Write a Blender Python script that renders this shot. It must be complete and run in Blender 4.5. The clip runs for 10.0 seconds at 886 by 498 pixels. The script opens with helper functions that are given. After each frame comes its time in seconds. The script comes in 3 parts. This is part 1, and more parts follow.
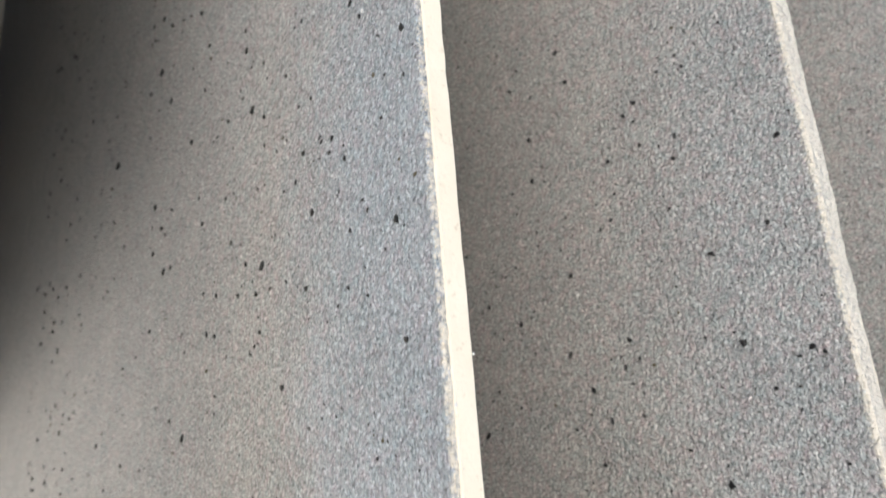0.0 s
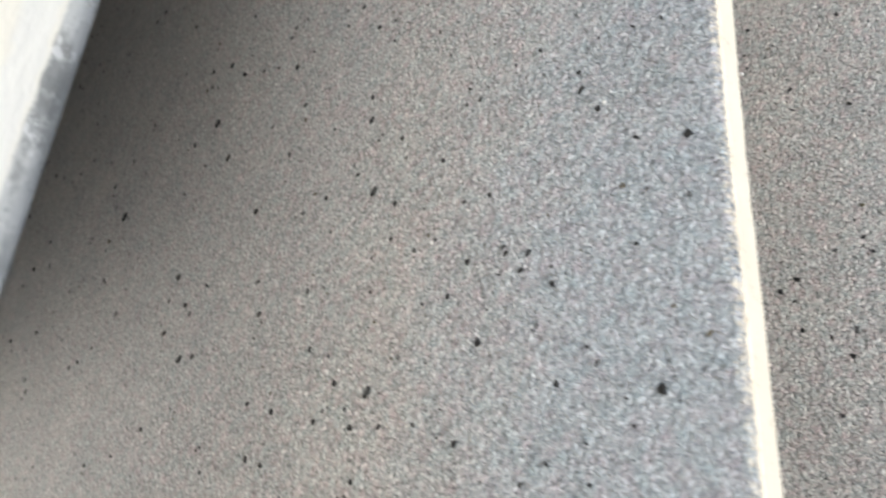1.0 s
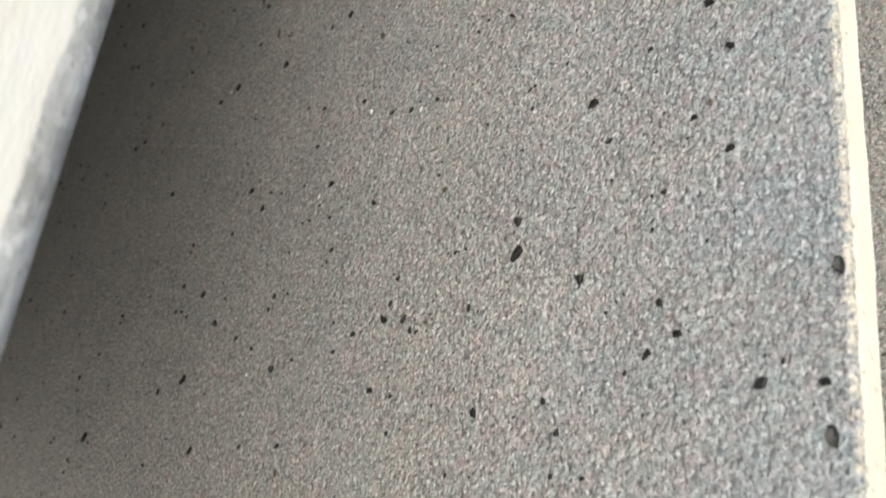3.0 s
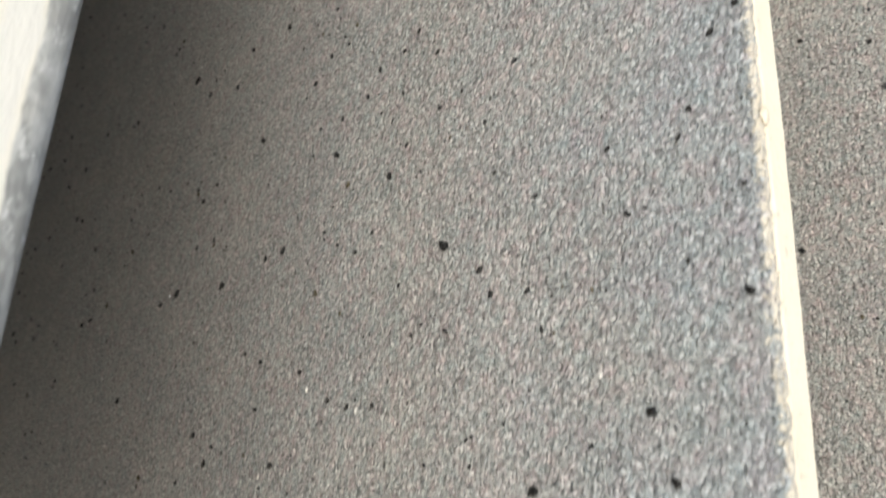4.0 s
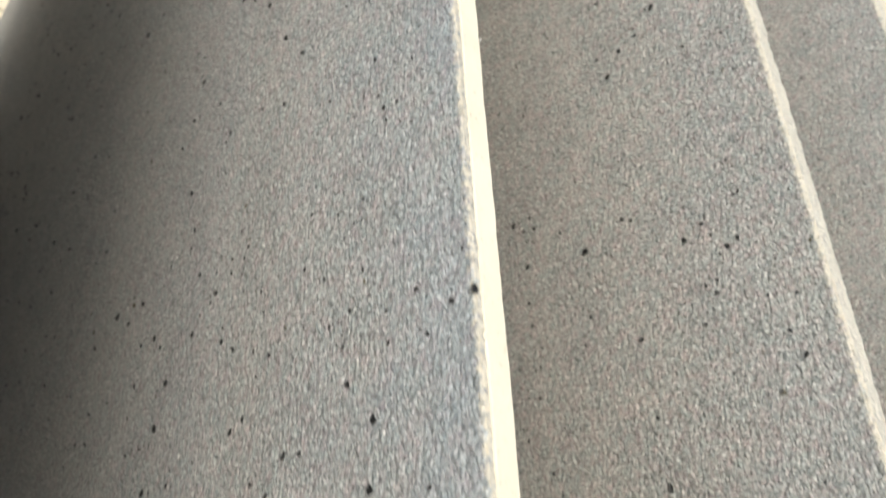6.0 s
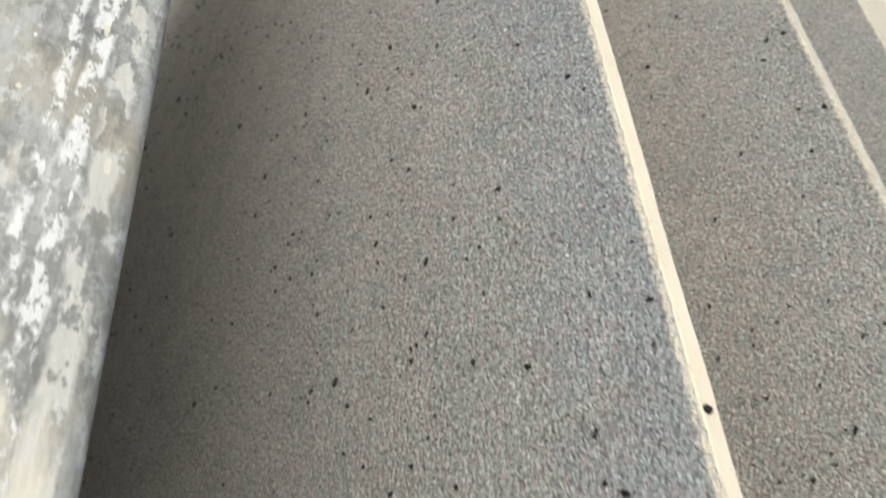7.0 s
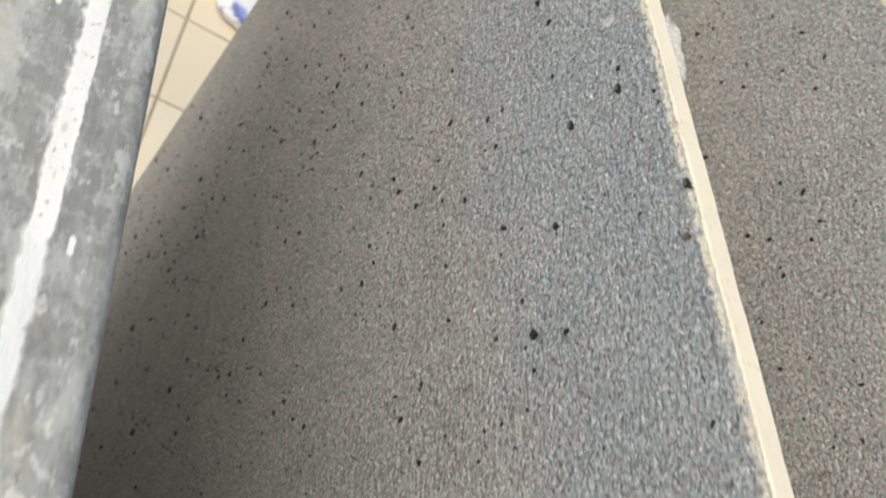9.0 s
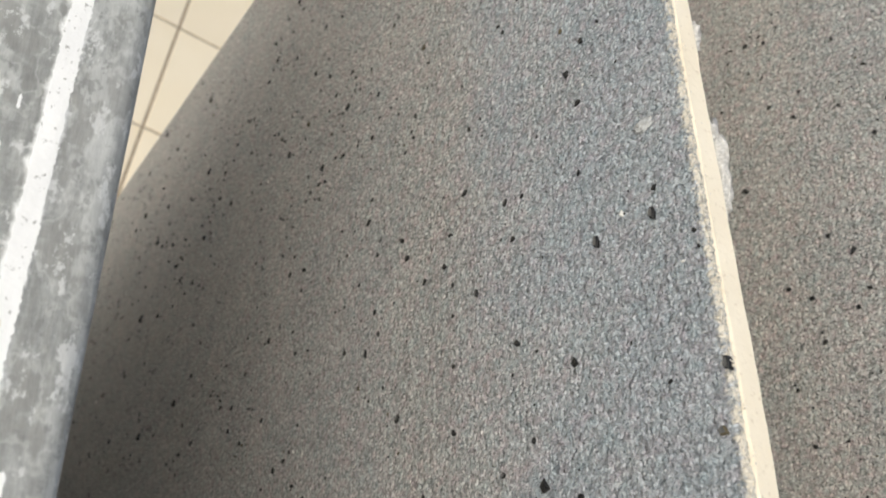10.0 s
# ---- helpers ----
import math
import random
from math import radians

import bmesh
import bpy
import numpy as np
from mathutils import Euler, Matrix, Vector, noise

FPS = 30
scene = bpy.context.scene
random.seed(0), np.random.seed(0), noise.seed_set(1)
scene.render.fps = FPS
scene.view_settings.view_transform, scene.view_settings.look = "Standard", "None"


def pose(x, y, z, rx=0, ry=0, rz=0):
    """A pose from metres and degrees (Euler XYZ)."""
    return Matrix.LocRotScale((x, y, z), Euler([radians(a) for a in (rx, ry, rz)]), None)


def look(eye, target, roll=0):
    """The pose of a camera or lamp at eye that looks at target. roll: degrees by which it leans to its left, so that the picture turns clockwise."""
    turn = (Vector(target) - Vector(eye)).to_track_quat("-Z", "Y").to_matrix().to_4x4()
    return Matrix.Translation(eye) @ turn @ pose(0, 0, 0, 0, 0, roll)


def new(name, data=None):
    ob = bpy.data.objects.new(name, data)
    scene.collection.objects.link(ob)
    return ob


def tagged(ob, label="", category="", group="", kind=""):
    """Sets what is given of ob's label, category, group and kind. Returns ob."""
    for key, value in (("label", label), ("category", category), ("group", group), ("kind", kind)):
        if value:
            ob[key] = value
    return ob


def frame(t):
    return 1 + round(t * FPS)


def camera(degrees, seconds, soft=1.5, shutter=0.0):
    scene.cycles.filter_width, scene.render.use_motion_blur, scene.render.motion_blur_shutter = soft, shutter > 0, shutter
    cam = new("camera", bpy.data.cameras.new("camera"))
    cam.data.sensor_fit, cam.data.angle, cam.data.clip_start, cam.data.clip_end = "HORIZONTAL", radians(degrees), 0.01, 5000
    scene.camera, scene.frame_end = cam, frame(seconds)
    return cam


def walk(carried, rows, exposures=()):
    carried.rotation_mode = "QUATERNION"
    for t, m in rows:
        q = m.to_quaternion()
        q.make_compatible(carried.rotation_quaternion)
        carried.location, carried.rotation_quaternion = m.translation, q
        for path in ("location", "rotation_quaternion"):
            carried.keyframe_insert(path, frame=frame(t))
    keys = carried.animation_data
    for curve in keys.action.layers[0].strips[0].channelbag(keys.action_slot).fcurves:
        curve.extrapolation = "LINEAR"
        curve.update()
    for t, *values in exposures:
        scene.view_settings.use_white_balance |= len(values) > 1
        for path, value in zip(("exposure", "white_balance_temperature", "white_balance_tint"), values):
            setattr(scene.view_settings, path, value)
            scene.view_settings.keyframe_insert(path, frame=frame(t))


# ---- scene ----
cam = camera(53.03, 10.0, soft=1.7, shutter=0.22)
cam.data.dof.use_dof, cam.data.dof.focus_distance, cam.data.dof.aperture_fstop = True, 0.27, 25.0
walk(cam, [
    (0.0, pose(-0.1358, -0.0133, 1.7039, 22.82, -32.43, -4.99)),
    (0.1, pose(-0.1359, -0.0039, 1.7026, 23.25, -32.58, -5.36)),
    (0.3, pose(-0.1354, 0.0150, 1.6961, 24.50, -33.08, -5.74)),
    (0.5, pose(-0.1316, 0.0172, 1.6740, 23.37, -36.14, -0.92)),
    (0.7, pose(-0.1324, 0.0129, 1.6333, 20.73, -41.37, 6.47)),
    (0.9, pose(-0.1493, 0.0162, 1.6033, 21.49, -43.04, 9.42)),
    (1.0, pose(-0.1630, 0.0244, 1.5903, 23.92, -42.26, 5.94)),
    (1.1, pose(-0.1656, 0.0257, 1.5836, 25.18, -41.84, 5.25)),
    (1.3, pose(-0.1589, 0.0386, 1.5719, 28.04, -41.23, 3.37)),
    (1.5, pose(-0.1517, 0.0641, 1.5699, 27.44, -41.12, 3.91)),
    (1.7, pose(-0.1473, 0.1072, 1.5702, 24.48, -41.89, 5.24)),
    (1.9, pose(-0.1520, 0.1479, 1.5731, 22.04, -41.20, 5.98)),
    (2.0, pose(-0.1529, 0.1650, 1.5709, 20.41, -41.16, 7.12)),
    (2.3, pose(-0.1571, 0.1877, 1.5697, 18.29, -40.92, 8.30)),
    (2.5, pose(-0.1573, 0.1977, 1.5719, 16.83, -40.76, 9.36)),
    (2.7, pose(-0.1586, 0.2051, 1.5735, 16.36, -40.71, 9.47)),
    (3.8, pose(-0.1635, 0.3035, 1.5849, 18.71, -40.38, 4.97)),
    (4.0, pose(-0.1634, 0.3323, 1.5919, 19.02, -39.87, 3.77)),
    (4.3, pose(-0.1588, 0.3740, 1.6023, 20.28, -39.19, 2.26)),
    (4.5, pose(-0.1580, 0.4020, 1.6106, 20.82, -39.72, 1.06)),
    (4.7, pose(-0.1568, 0.4344, 1.6204, 21.47, -39.33, 0.11)),
    (4.9, pose(-0.1526, 0.4674, 1.6288, 23.22, -38.98, -1.58)),
    (5.0, pose(-0.1486, 0.4702, 1.6337, 27.21, -38.55, -0.40)),
    (5.3, pose(-0.1451, 0.5100, 1.6451, 28.05, -38.52, -1.41)),
    (5.5, pose(-0.1392, 0.5365, 1.6511, 28.93, -38.53, -2.11)),
    (5.7, pose(-0.1389, 0.5702, 1.6568, 30.08, -38.59, -2.89)),
    (6.8, pose(-0.1769, 0.7649, 1.6273, 39.84, -38.68, -5.22)),
    (7.0, pose(-0.1847, 0.8105, 1.6144, 41.32, -38.50, -5.38)),
    (7.1, pose(-0.1850, 0.8248, 1.6117, 41.78, -38.42, -5.36)),
    (7.2, pose(-0.1830, 0.8542, 1.6093, 42.88, -38.15, -5.96)),
    (7.3, pose(-0.1799, 0.8669, 1.6072, 43.92, -38.10, -6.56)),
    (7.5, pose(-0.1765, 0.8965, 1.6006, 46.25, -37.64, -8.23)),
    (7.7, pose(-0.1751, 0.9228, 1.5985, 45.53, -36.46, -7.56)),
    (7.9, pose(-0.1759, 0.9556, 1.6006, 43.44, -35.25, -6.90)),
    (8.0, pose(-0.1751, 0.9826, 1.6009, 41.13, -35.83, -5.98)),
    (8.1, pose(-0.1769, 0.9961, 1.6037, 40.30, -35.63, -5.64)),
    (8.3, pose(-0.1793, 1.0271, 1.6123, 38.89, -35.34, -4.52)),
    (8.5, pose(-0.1797, 1.0630, 1.6175, 38.00, -35.04, -4.31)),
    (8.7, pose(-0.1781, 1.0945, 1.6180, 37.51, -35.11, -3.98)),
    (9.0, pose(-0.1711, 1.1473, 1.6128, 35.97, -35.34, -3.10)),
    (9.3, pose(-0.1691, 1.1861, 1.6148, 34.32, -35.14, -2.89)),
    (9.5, pose(-0.1695, 1.2048, 1.6181, 32.91, -34.80, -2.30)),
    (9.7, pose(-0.1674, 1.2166, 1.6200, 31.69, -35.08, -2.16)),
    (10.0, pose(-0.1675, 1.2194, 1.6226, 28.92, -34.66, -0.39)),
], exposures=((0.0, 0.60, 6450, 4), (0.7, 0.66, 6350, 4), (1.3, 0.73, 6550, 2), (2.5, 0.71, 6780, 2), (4.5, 0.71, 6880, 2), (5.7, 0.73, 6880, 0), (7.5, 0.42, 6950, 0), (10.0, 0.40, 6900, 2)))

# ---- sky and sun: bright overcast daylight from above and the open side ----
world = bpy.data.worlds.new("overcast_sky")
world.use_nodes = True
scene.world = world
wn, wl = world.node_tree.nodes, world.node_tree.links
sky = wn.new("ShaderNodeTexSky")
sky.sky_type, sky.sun_disc = "NISHITA", False
sky.sun_elevation, sky.sun_rotation = radians(56), radians(-106)
sky.air_density, sky.dust_density, sky.ozone_density = 0.7, 4.0, 0.6
wn["Background"].inputs["Strength"].default_value = 0.132
wl.new(sky.outputs["Color"], wn["Background"].inputs["Color"])

sun_data = bpy.data.lights.new("sun", "SUN")
sun_data.energy, sun_data.angle, sun_data.color = 0.92, radians(58), (1.0, 0.97, 0.935)
sun = new("sun", sun_data)
sun.matrix_world = look((-3.3, -0.95, 5.1), (0, 0, 0))


# ---- materials ----
class Nodes:
    """A small helper to write node materials."""

    def __init__(self, name, roughness=0.6, metallic=0.0):
        self.mat = bpy.data.materials.new(name)
        self.mat.use_nodes = True
        self.tree = self.mat.node_tree
        self.bsdf = self.tree.nodes["Principled BSDF"]
        self.bsdf.inputs["Roughness"].default_value = roughness
        self.bsdf.inputs["Metallic"].default_value = metallic
        self.coord = self.add("ShaderNodeTexCoord").outputs["Object"]

    def add(self, kind, operation="", feature="", blend_type=""):
        node = self.tree.nodes.new(kind)
        if operation:
            node.operation = operation
        if feature:
            node.feature = feature
        if blend_type:
            node.data_type, node.blend_type = "RGBA", blend_type
        return node

    def link(self, a, b):
        self.tree.links.new(a, b)

    def noise(self, scale, detail=2.0, rough=0.5, stretch=(1, 1, 1)):
        m = self.add("ShaderNodeMapping")
        m.inputs["Scale"].default_value = stretch
        n = self.add("ShaderNodeTexNoise")
        n.inputs["Scale"].default_value, n.inputs["Detail"].default_value, n.inputs["Roughness"].default_value = scale, detail, rough
        self.link(self.coord, m.inputs["Vector"])
        self.link(m.outputs["Vector"], n.inputs["Vector"])
        return n

    def cells(self, scale, feature="F1"):
        v = self.add("ShaderNodeTexVoronoi", feature=feature)
        v.inputs["Scale"].default_value = scale
        self.link(self.coord, v.inputs["Vector"])
        return v

    def ramp(self, source, stops, smooth=False):
        r = self.add("ShaderNodeValToRGB")
        r.color_ramp.interpolation = "EASE" if smooth else "LINEAR"
        while len(r.color_ramp.elements) < len(stops):
            r.color_ramp.elements.new(0.5)
        for e, (at, c) in zip(r.color_ramp.elements, stops):
            e.position = at
            e.color = (*c, 1) if len(c) == 3 else (c[0], c[0], c[0], 1)
        self.link(source, r.inputs["Fac"])
        return r.outputs["Color"]

    def ranged(self, source, low, high):
        r = self.add("ShaderNodeMapRange")
        r.inputs["From Min"].default_value, r.inputs["From Max"].default_value = low, high
        self.link(source, r.inputs["Value"])
        return r.outputs["Result"]

    def math(self, operation, *values):
        m = self.add("ShaderNodeMath", operation=operation)
        for value, socket in zip(values, m.inputs):
            if isinstance(value, (int, float)):
                socket.default_value = value
            else:
                self.link(value, socket)
        return m.outputs[0]

    def mix(self, fac, a, b, blend="MIX"):
        m = self.add("ShaderNodeMix", blend_type=blend)
        for value, socket in ((fac, m.inputs[0]), (a, m.inputs[6]), (b, m.inputs[7])):
            if isinstance(value, (int, float)):
                socket.default_value = value
            elif isinstance(value, tuple):
                socket.default_value = (*value, 1)
            else:
                self.link(value, socket)
        return m.outputs[2]

    def bump(self, height, strength, distance):
        b = self.add("ShaderNodeBump")
        b.inputs["Strength"].default_value, b.inputs["Distance"].default_value = strength, distance
        if "Normal" in b.inputs and self.bsdf.inputs["Normal"].links:
            self.link(self.bsdf.inputs["Normal"].links[0].from_socket, b.inputs["Normal"])
        self.link(height, b.inputs["Height"])
        self.link(b.outputs["Normal"], self.bsdf.inputs["Normal"])

    def colour(self, socket):
        self.link(socket, self.bsdf.inputs["Base Color"])
        return self.mat


def stone_coating_material(name, sky_tint_amount, dust=(0.74, 0.69, 0.59), cover=0.9, tone=(1.0, 1.0, 1.0)):
    """Sprayed granular coating; the amount sets how strongly the bluish skylight painted along the upper rim shows."""
    n = Nodes(name, 0.8)
    plain = n.coord
    # irregular grains: the cells are bent by a fine noise
    bend = n.add("ShaderNodeVectorMath", operation="MULTIPLY_ADD")
    n.link(n.noise(900, 2.0).outputs["Color"], bend.inputs[0])
    bend.inputs[1].default_value = (0.0011, 0.0011, 0.0011)
    n.link(plain, bend.inputs[2])
    n.coord = bend.outputs[0]
    cell = n.cells(1000)
    n.coord = plain
    sep = n.add("ShaderNodeSeparateColor")
    n.link(cell.outputs["Color"], sep.inputs["Color"])
    grain = n.ramp(sep.outputs[0], [(0.0, (0.16, 0.16, 0.157)), (0.15, (0.265, 0.263, 0.255)), (0.45, (0.355, 0.35, 0.34)), (0.8, (0.45, 0.445, 0.435)), (1.0, (0.66, 0.65, 0.63))])
    fine = n.noise(2100, 2.0, 0.6)
    grain = n.mix(0.45, grain, n.ramp(fine.outputs["Fac"], [(0.3, (0.28, 0.28, 0.28)), (0.7, (0.75, 0.75, 0.75))]), "OVERLAY")
    # random mottling that paints shade into the gaps between clumps of grains
    gap_shade = n.ramp(n.noise(540, 2.0, 0.65).outputs["Fac"], [(0.33, (0.60,)), (0.47, (1.0,)), (0.60, (1.0,)), (0.72, (1.2,))])
    grain = n.mix(1.0, grain, gap_shade, "MULTIPLY")
    tint = n.ramp(n.noise(260, 2.0).outputs["Color"], [(0.3, (0.56, 0.465, 0.48)), (0.5, (0.5, 0.5, 0.5)), (0.7, (0.45, 0.515, 0.52))])
    grain = n.mix(0.8, grain, tint, "OVERLAY")
    cloud = n.ramp(n.noise(28, 3.0).outputs["Fac"], [(0.3, (0.45, 0.46, 0.47)), (0.7, (0.55, 0.545, 0.54))])
    grain = n.mix(0.8, grain, cloud, "OVERLAY")
    # tone brightens the coating where too little light arrives
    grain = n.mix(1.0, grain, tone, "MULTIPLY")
    # skylight painted into the colour: a blotchy bluish tint along the upper rim
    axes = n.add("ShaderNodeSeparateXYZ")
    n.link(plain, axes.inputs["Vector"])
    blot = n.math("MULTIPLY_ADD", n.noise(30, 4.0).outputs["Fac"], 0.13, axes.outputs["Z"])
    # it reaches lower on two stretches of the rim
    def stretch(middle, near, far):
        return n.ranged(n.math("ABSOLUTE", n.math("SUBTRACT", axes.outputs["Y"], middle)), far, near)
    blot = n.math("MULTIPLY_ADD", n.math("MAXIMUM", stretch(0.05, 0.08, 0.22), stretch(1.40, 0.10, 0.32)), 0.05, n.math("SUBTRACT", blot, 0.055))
    sky_tint = n.ramp(n.ranged(blot, -0.075, 0.05), [(0.0, (0, 0, 0)), (1.0, (sky_tint_amount,))], True)
    grain = n.mix(sky_tint, grain, n.mix(1.0, grain, (0.93, 1.04, 1.18), "MULTIPLY"))
    grain = n.mix(n.mix(1.0, sky_tint, (0.22, 0.22, 0.22), "MULTIPLY"), grain, (0.345, 0.38, 0.425))
    # the rim is rubbed down to pale dust
    rub = n.math("MULTIPLY_ADD", n.noise(430, 4.0, 0.7).outputs["Fac"], 0.012, axes.outputs["Z"])
    pale = n.ramp(n.ranged(rub, 0.0036, 0.0056), [(0.0, (0, 0, 0)), (1.0, (cover,))])
    grain = n.mix(pale, grain, dust)
    dome = n.ramp(cell.outputs["Distance"], [(0.0, (1, 1, 1)), (0.8, (0, 0, 0))], True)
    n.bump(dome, 0.5, 0.0005)
    n.bump(n.noise(900, 3.0, 0.6).outputs["Fac"], 0.95, 0.0011)
    n.bump(n.noise(400, 2.0).outputs["Fac"], 0.8, 0.0025)
    return n.colour(grain)


def cream_core_material():
    n = Nodes("cream_fibre_board", 0.7)
    base = n.ramp(n.noise(45, 3.0).outputs["Fac"], [(0.3, (0.80, 0.715, 0.57)), (0.7, (0.85, 0.775, 0.64))])
    dirt = n.ramp(n.noise(420, 3.0, 0.6).outputs["Fac"], [(0.60, (0, 0, 0)), (0.74, (1, 1, 1))])
    base = n.mix(dirt, base, (0.66, 0.57, 0.44))
    n.bump(n.noise(500, 3.0).outputs["Fac"], 0.5, 0.0006)
    return n.colour(base)


def galvanised_material(name="weathered_galvanised_steel", painted=False):
    """Dull zinc with stains; painted adds the worn remains of old paint along the rail's top."""
    n = Nodes(name, 0.55, 0.06)
    base = n.ramp(n.noise(45, 7.0, 0.72, (1, 0.5, 1)).outputs["Fac"], [(0.32, (0.23, 0.235, 0.225)), (0.46, (0.33, 0.335, 0.32)), (0.56, (0.41, 0.415, 0.40)), (0.70, (0.50, 0.505, 0.485))])
    drag = n.ramp(n.noise(420, 5.0, 0.75, (1, 0.16, 1)).outputs["Fac"], [(0.35, (0.38, 0.38, 0.38)), (0.65, (0.62, 0.62, 0.62))])
    base = n.mix(0.8, base, drag, "OVERLAY")
    ripple = n.ramp(n.noise(560, 4.0, 0.7, (0.35, 1.0, 1)).outputs["Fac"], [(0.38, (0.34, 0.34, 0.34)), (0.62, (0.66, 0.66, 0.66))])
    base = n.mix(0.25, base, ripple, "OVERLAY")
    # dried water stains with a pale outline
    water = n.noise(62, 4.0, 0.55, (1.0, 0.75, 1)).outputs["Fac"]
    base = n.mix(n.ramp(water, [(0.50, (0, 0, 0)), (0.515, (0.35, 0.35, 0.35)), (0.54, (0, 0, 0))]), base, (0.60, 0.60, 0.57))
    base = n.mix(n.ramp(water, [(0.53, (0, 0, 0)), (0.57, (0.6, 0.6, 0.6))]), base, (0.27, 0.268, 0.25))
    patch = n.noise(95, 5.0, 0.62, (1, 0.45, 1)).outputs["Fac"]
    base = n.mix(n.ramp(patch, [(0.53, (0, 0, 0)), (0.58, (0.5, 0.5, 0.5))]), base, (0.58, 0.59, 0.57))
    rust = n.ramp(n.noise(38, 3.0, 0.6, (1, 0.6, 1)).outputs["Fac"], [(0.56, (0, 0, 0)), (0.70, (0.5, 0.5, 0.5))])
    base = n.mix(rust, base, (0.50, 0.44, 0.33))
    # crusted pale splashes and scuffs
    crust = n.noise(170, 6.0, 0.7, (1, 0.6, 1)).outputs["Fac"]
    base = n.mix(n.ramp(crust, [(0.57, (0, 0, 0)), (0.61, (0.75, 0.75, 0.75))]), base, (0.66, 0.665, 0.65))
    base = n.mix(n.ramp(crust, [(0.37, (0.6, 0.6, 0.6)), (0.41, (0, 0, 0))]), base, (0.22, 0.22, 0.21))
    n.bump(n.noise(260, 5.0, 0.65, (1, 0.22, 1)).outputs["Fac"], 0.4, 0.0015)
    if painted:
        axes = n.add("ShaderNodeSeparateXYZ")
        n.link(n.coord, axes.inputs["Vector"])
        x, y = axes.outputs["X"], axes.outputs["Y"]
        wander = n.math("MULTIPLY_ADD", n.noise(140, 4.0, 0.65, (1, 0.7, 1)).outputs["Fac"], 0.006, -0.003)

        def along(centre, half, soft):
            """1 on a line along the rail, fading at its uneven sides."""
            d = n.math("ABSOLUTE", n.math("ADD", n.math("SUBTRACT", x, centre), wander))
            return n.math("SUBTRACT", 1.0, n.ranged(d, half - soft, half + soft))

        def both(a, b):
            return n.math("MULTIPLY", a, b)

        crumb = n.noise(230, 6.0, 0.7, (1, 0.5, 1)).outputs["Fac"]
        # chalky wash on the near stretch, up to a bare rim
        edge = n.ranged(n.math("ADD", x, n.math("MULTIPLY", wander, 0.35)), -0.1350, -0.1358)
        reach = n.math("MULTIPLY_ADD", n.math("SUBTRACT", 0.94, y), 3.2, n.noise(70, 5.0, 0.65, (1, 0.3, 1)).outputs["Fac"])
        wash = both(n.ranged(reach, 0.58, 0.74), edge)
        chalk = n.ramp(n.noise(24, 4.0, 0.6, (1, 0.4, 1)).outputs["Fac"], [(0.35, (0.72, 0.695, 0.62)), (0.65, (0.80, 0.755, 0.64))])
        base = n.mix(n.math("MULTIPLY", wash, 0.93), base, chalk)
        # blobs of chalky paint along the rim
        rim = both(along(-0.1392, 0.0034, 0.0008), n.ranged(n.math("MULTIPLY_ADD", y, -0.45, n.math("ADD", n.noise(105, 4.0, 0.6, (1, 0.5, 1)).outputs["Fac"], 0.45)), 0.50, 0.525))
        base = n.mix(n.math("MULTIPLY", rim, 0.8), base, (0.71, 0.70, 0.65))
        # the white streak, crumbled towards the near end, and a thin one beside it
        solid = n.math("MULTIPLY_ADD", n.ranged(y, 0.80, 1.32), 0.26, crumb)
        streak = both(along(-0.1472, 0.0026, 0.0006), n.ranged(solid, 0.56, 0.61))
        thin = both(along(-0.1545, 0.0016, 0.0006), both(n.ranged(crumb, 0.47, 0.53), n.ranged(y, 1.14, 1.02)))
        paint = n.math("MAXIMUM", streak, thin)
        base = n.mix(n.math("MULTIPLY", paint, 0.93), base, (0.88, 0.885, 0.87))
        n.bump(paint, 0.5, 0.0004)
    return n.colour(base)


def paint_material(name, colour, soiled):
    n = Nodes(name, 0.6)
    base = n.ramp(n.noise(60, 4.0, 0.6, (1, 0.4, 1)).outputs["Fac"], [(0.3, tuple(c * 0.86 for c in colour)), (0.7, colour)])
    streaks = n.ramp(n.noise(300, 4.0, 0.6, (1, 0.12, 1)).outputs["Fac"], [(0.50, (0, 0, 0)), (0.66, (soiled, soiled, soiled))])
    base = n.mix(streaks, base, tuple(c * 0.66 for c in colour))
    specks = n.ramp(n.noise(620, 3.0, 0.6, (1, 0.7, 1)).outputs["Fac"], [(0.63, (0, 0, 0)), (0.66, (0.8, 0.8, 0.8))])
    base = n.mix(specks, base, (0.36, 0.36, 0.34))
    n.bump(n.noise(900, 2.0).outputs["Fac"], 0.3, 0.0002)
    return n.colour(base)


def plain_material(name, colour, roughness, spread=0.25, scale=300, bump=0.0004):
    n = Nodes(name, roughness)
    dark = tuple(c * (1 - spread) for c in colour)
    light = tuple(min(1, c * (1 + spread)) for c in colour)
    n.bump(n.noise(scale * 2, 2.0).outputs["Fac"], 0.4, bump)
    return n.colour(n.ramp(n.noise(scale, 3.0).outputs["Fac"], [(0.3, dark), (0.7, light)]))


def tile_material():
    n = Nodes("beige_floor_tile", 0.35)
    info = n.add("ShaderNodeObjectInfo")
    base = n.ramp(info.outputs["Random"], [(0.0, (0.76, 0.665, 0.51)), (1.0, (0.81, 0.72, 0.56))])
    base = n.mix(0.5, base, n.ramp(n.noise(9, 4.0).outputs["Fac"], [(0.3, (0.46, 0.46, 0.46)), (0.7, (0.54, 0.54, 0.54))]), "OVERLAY")
    return n.colour(base)


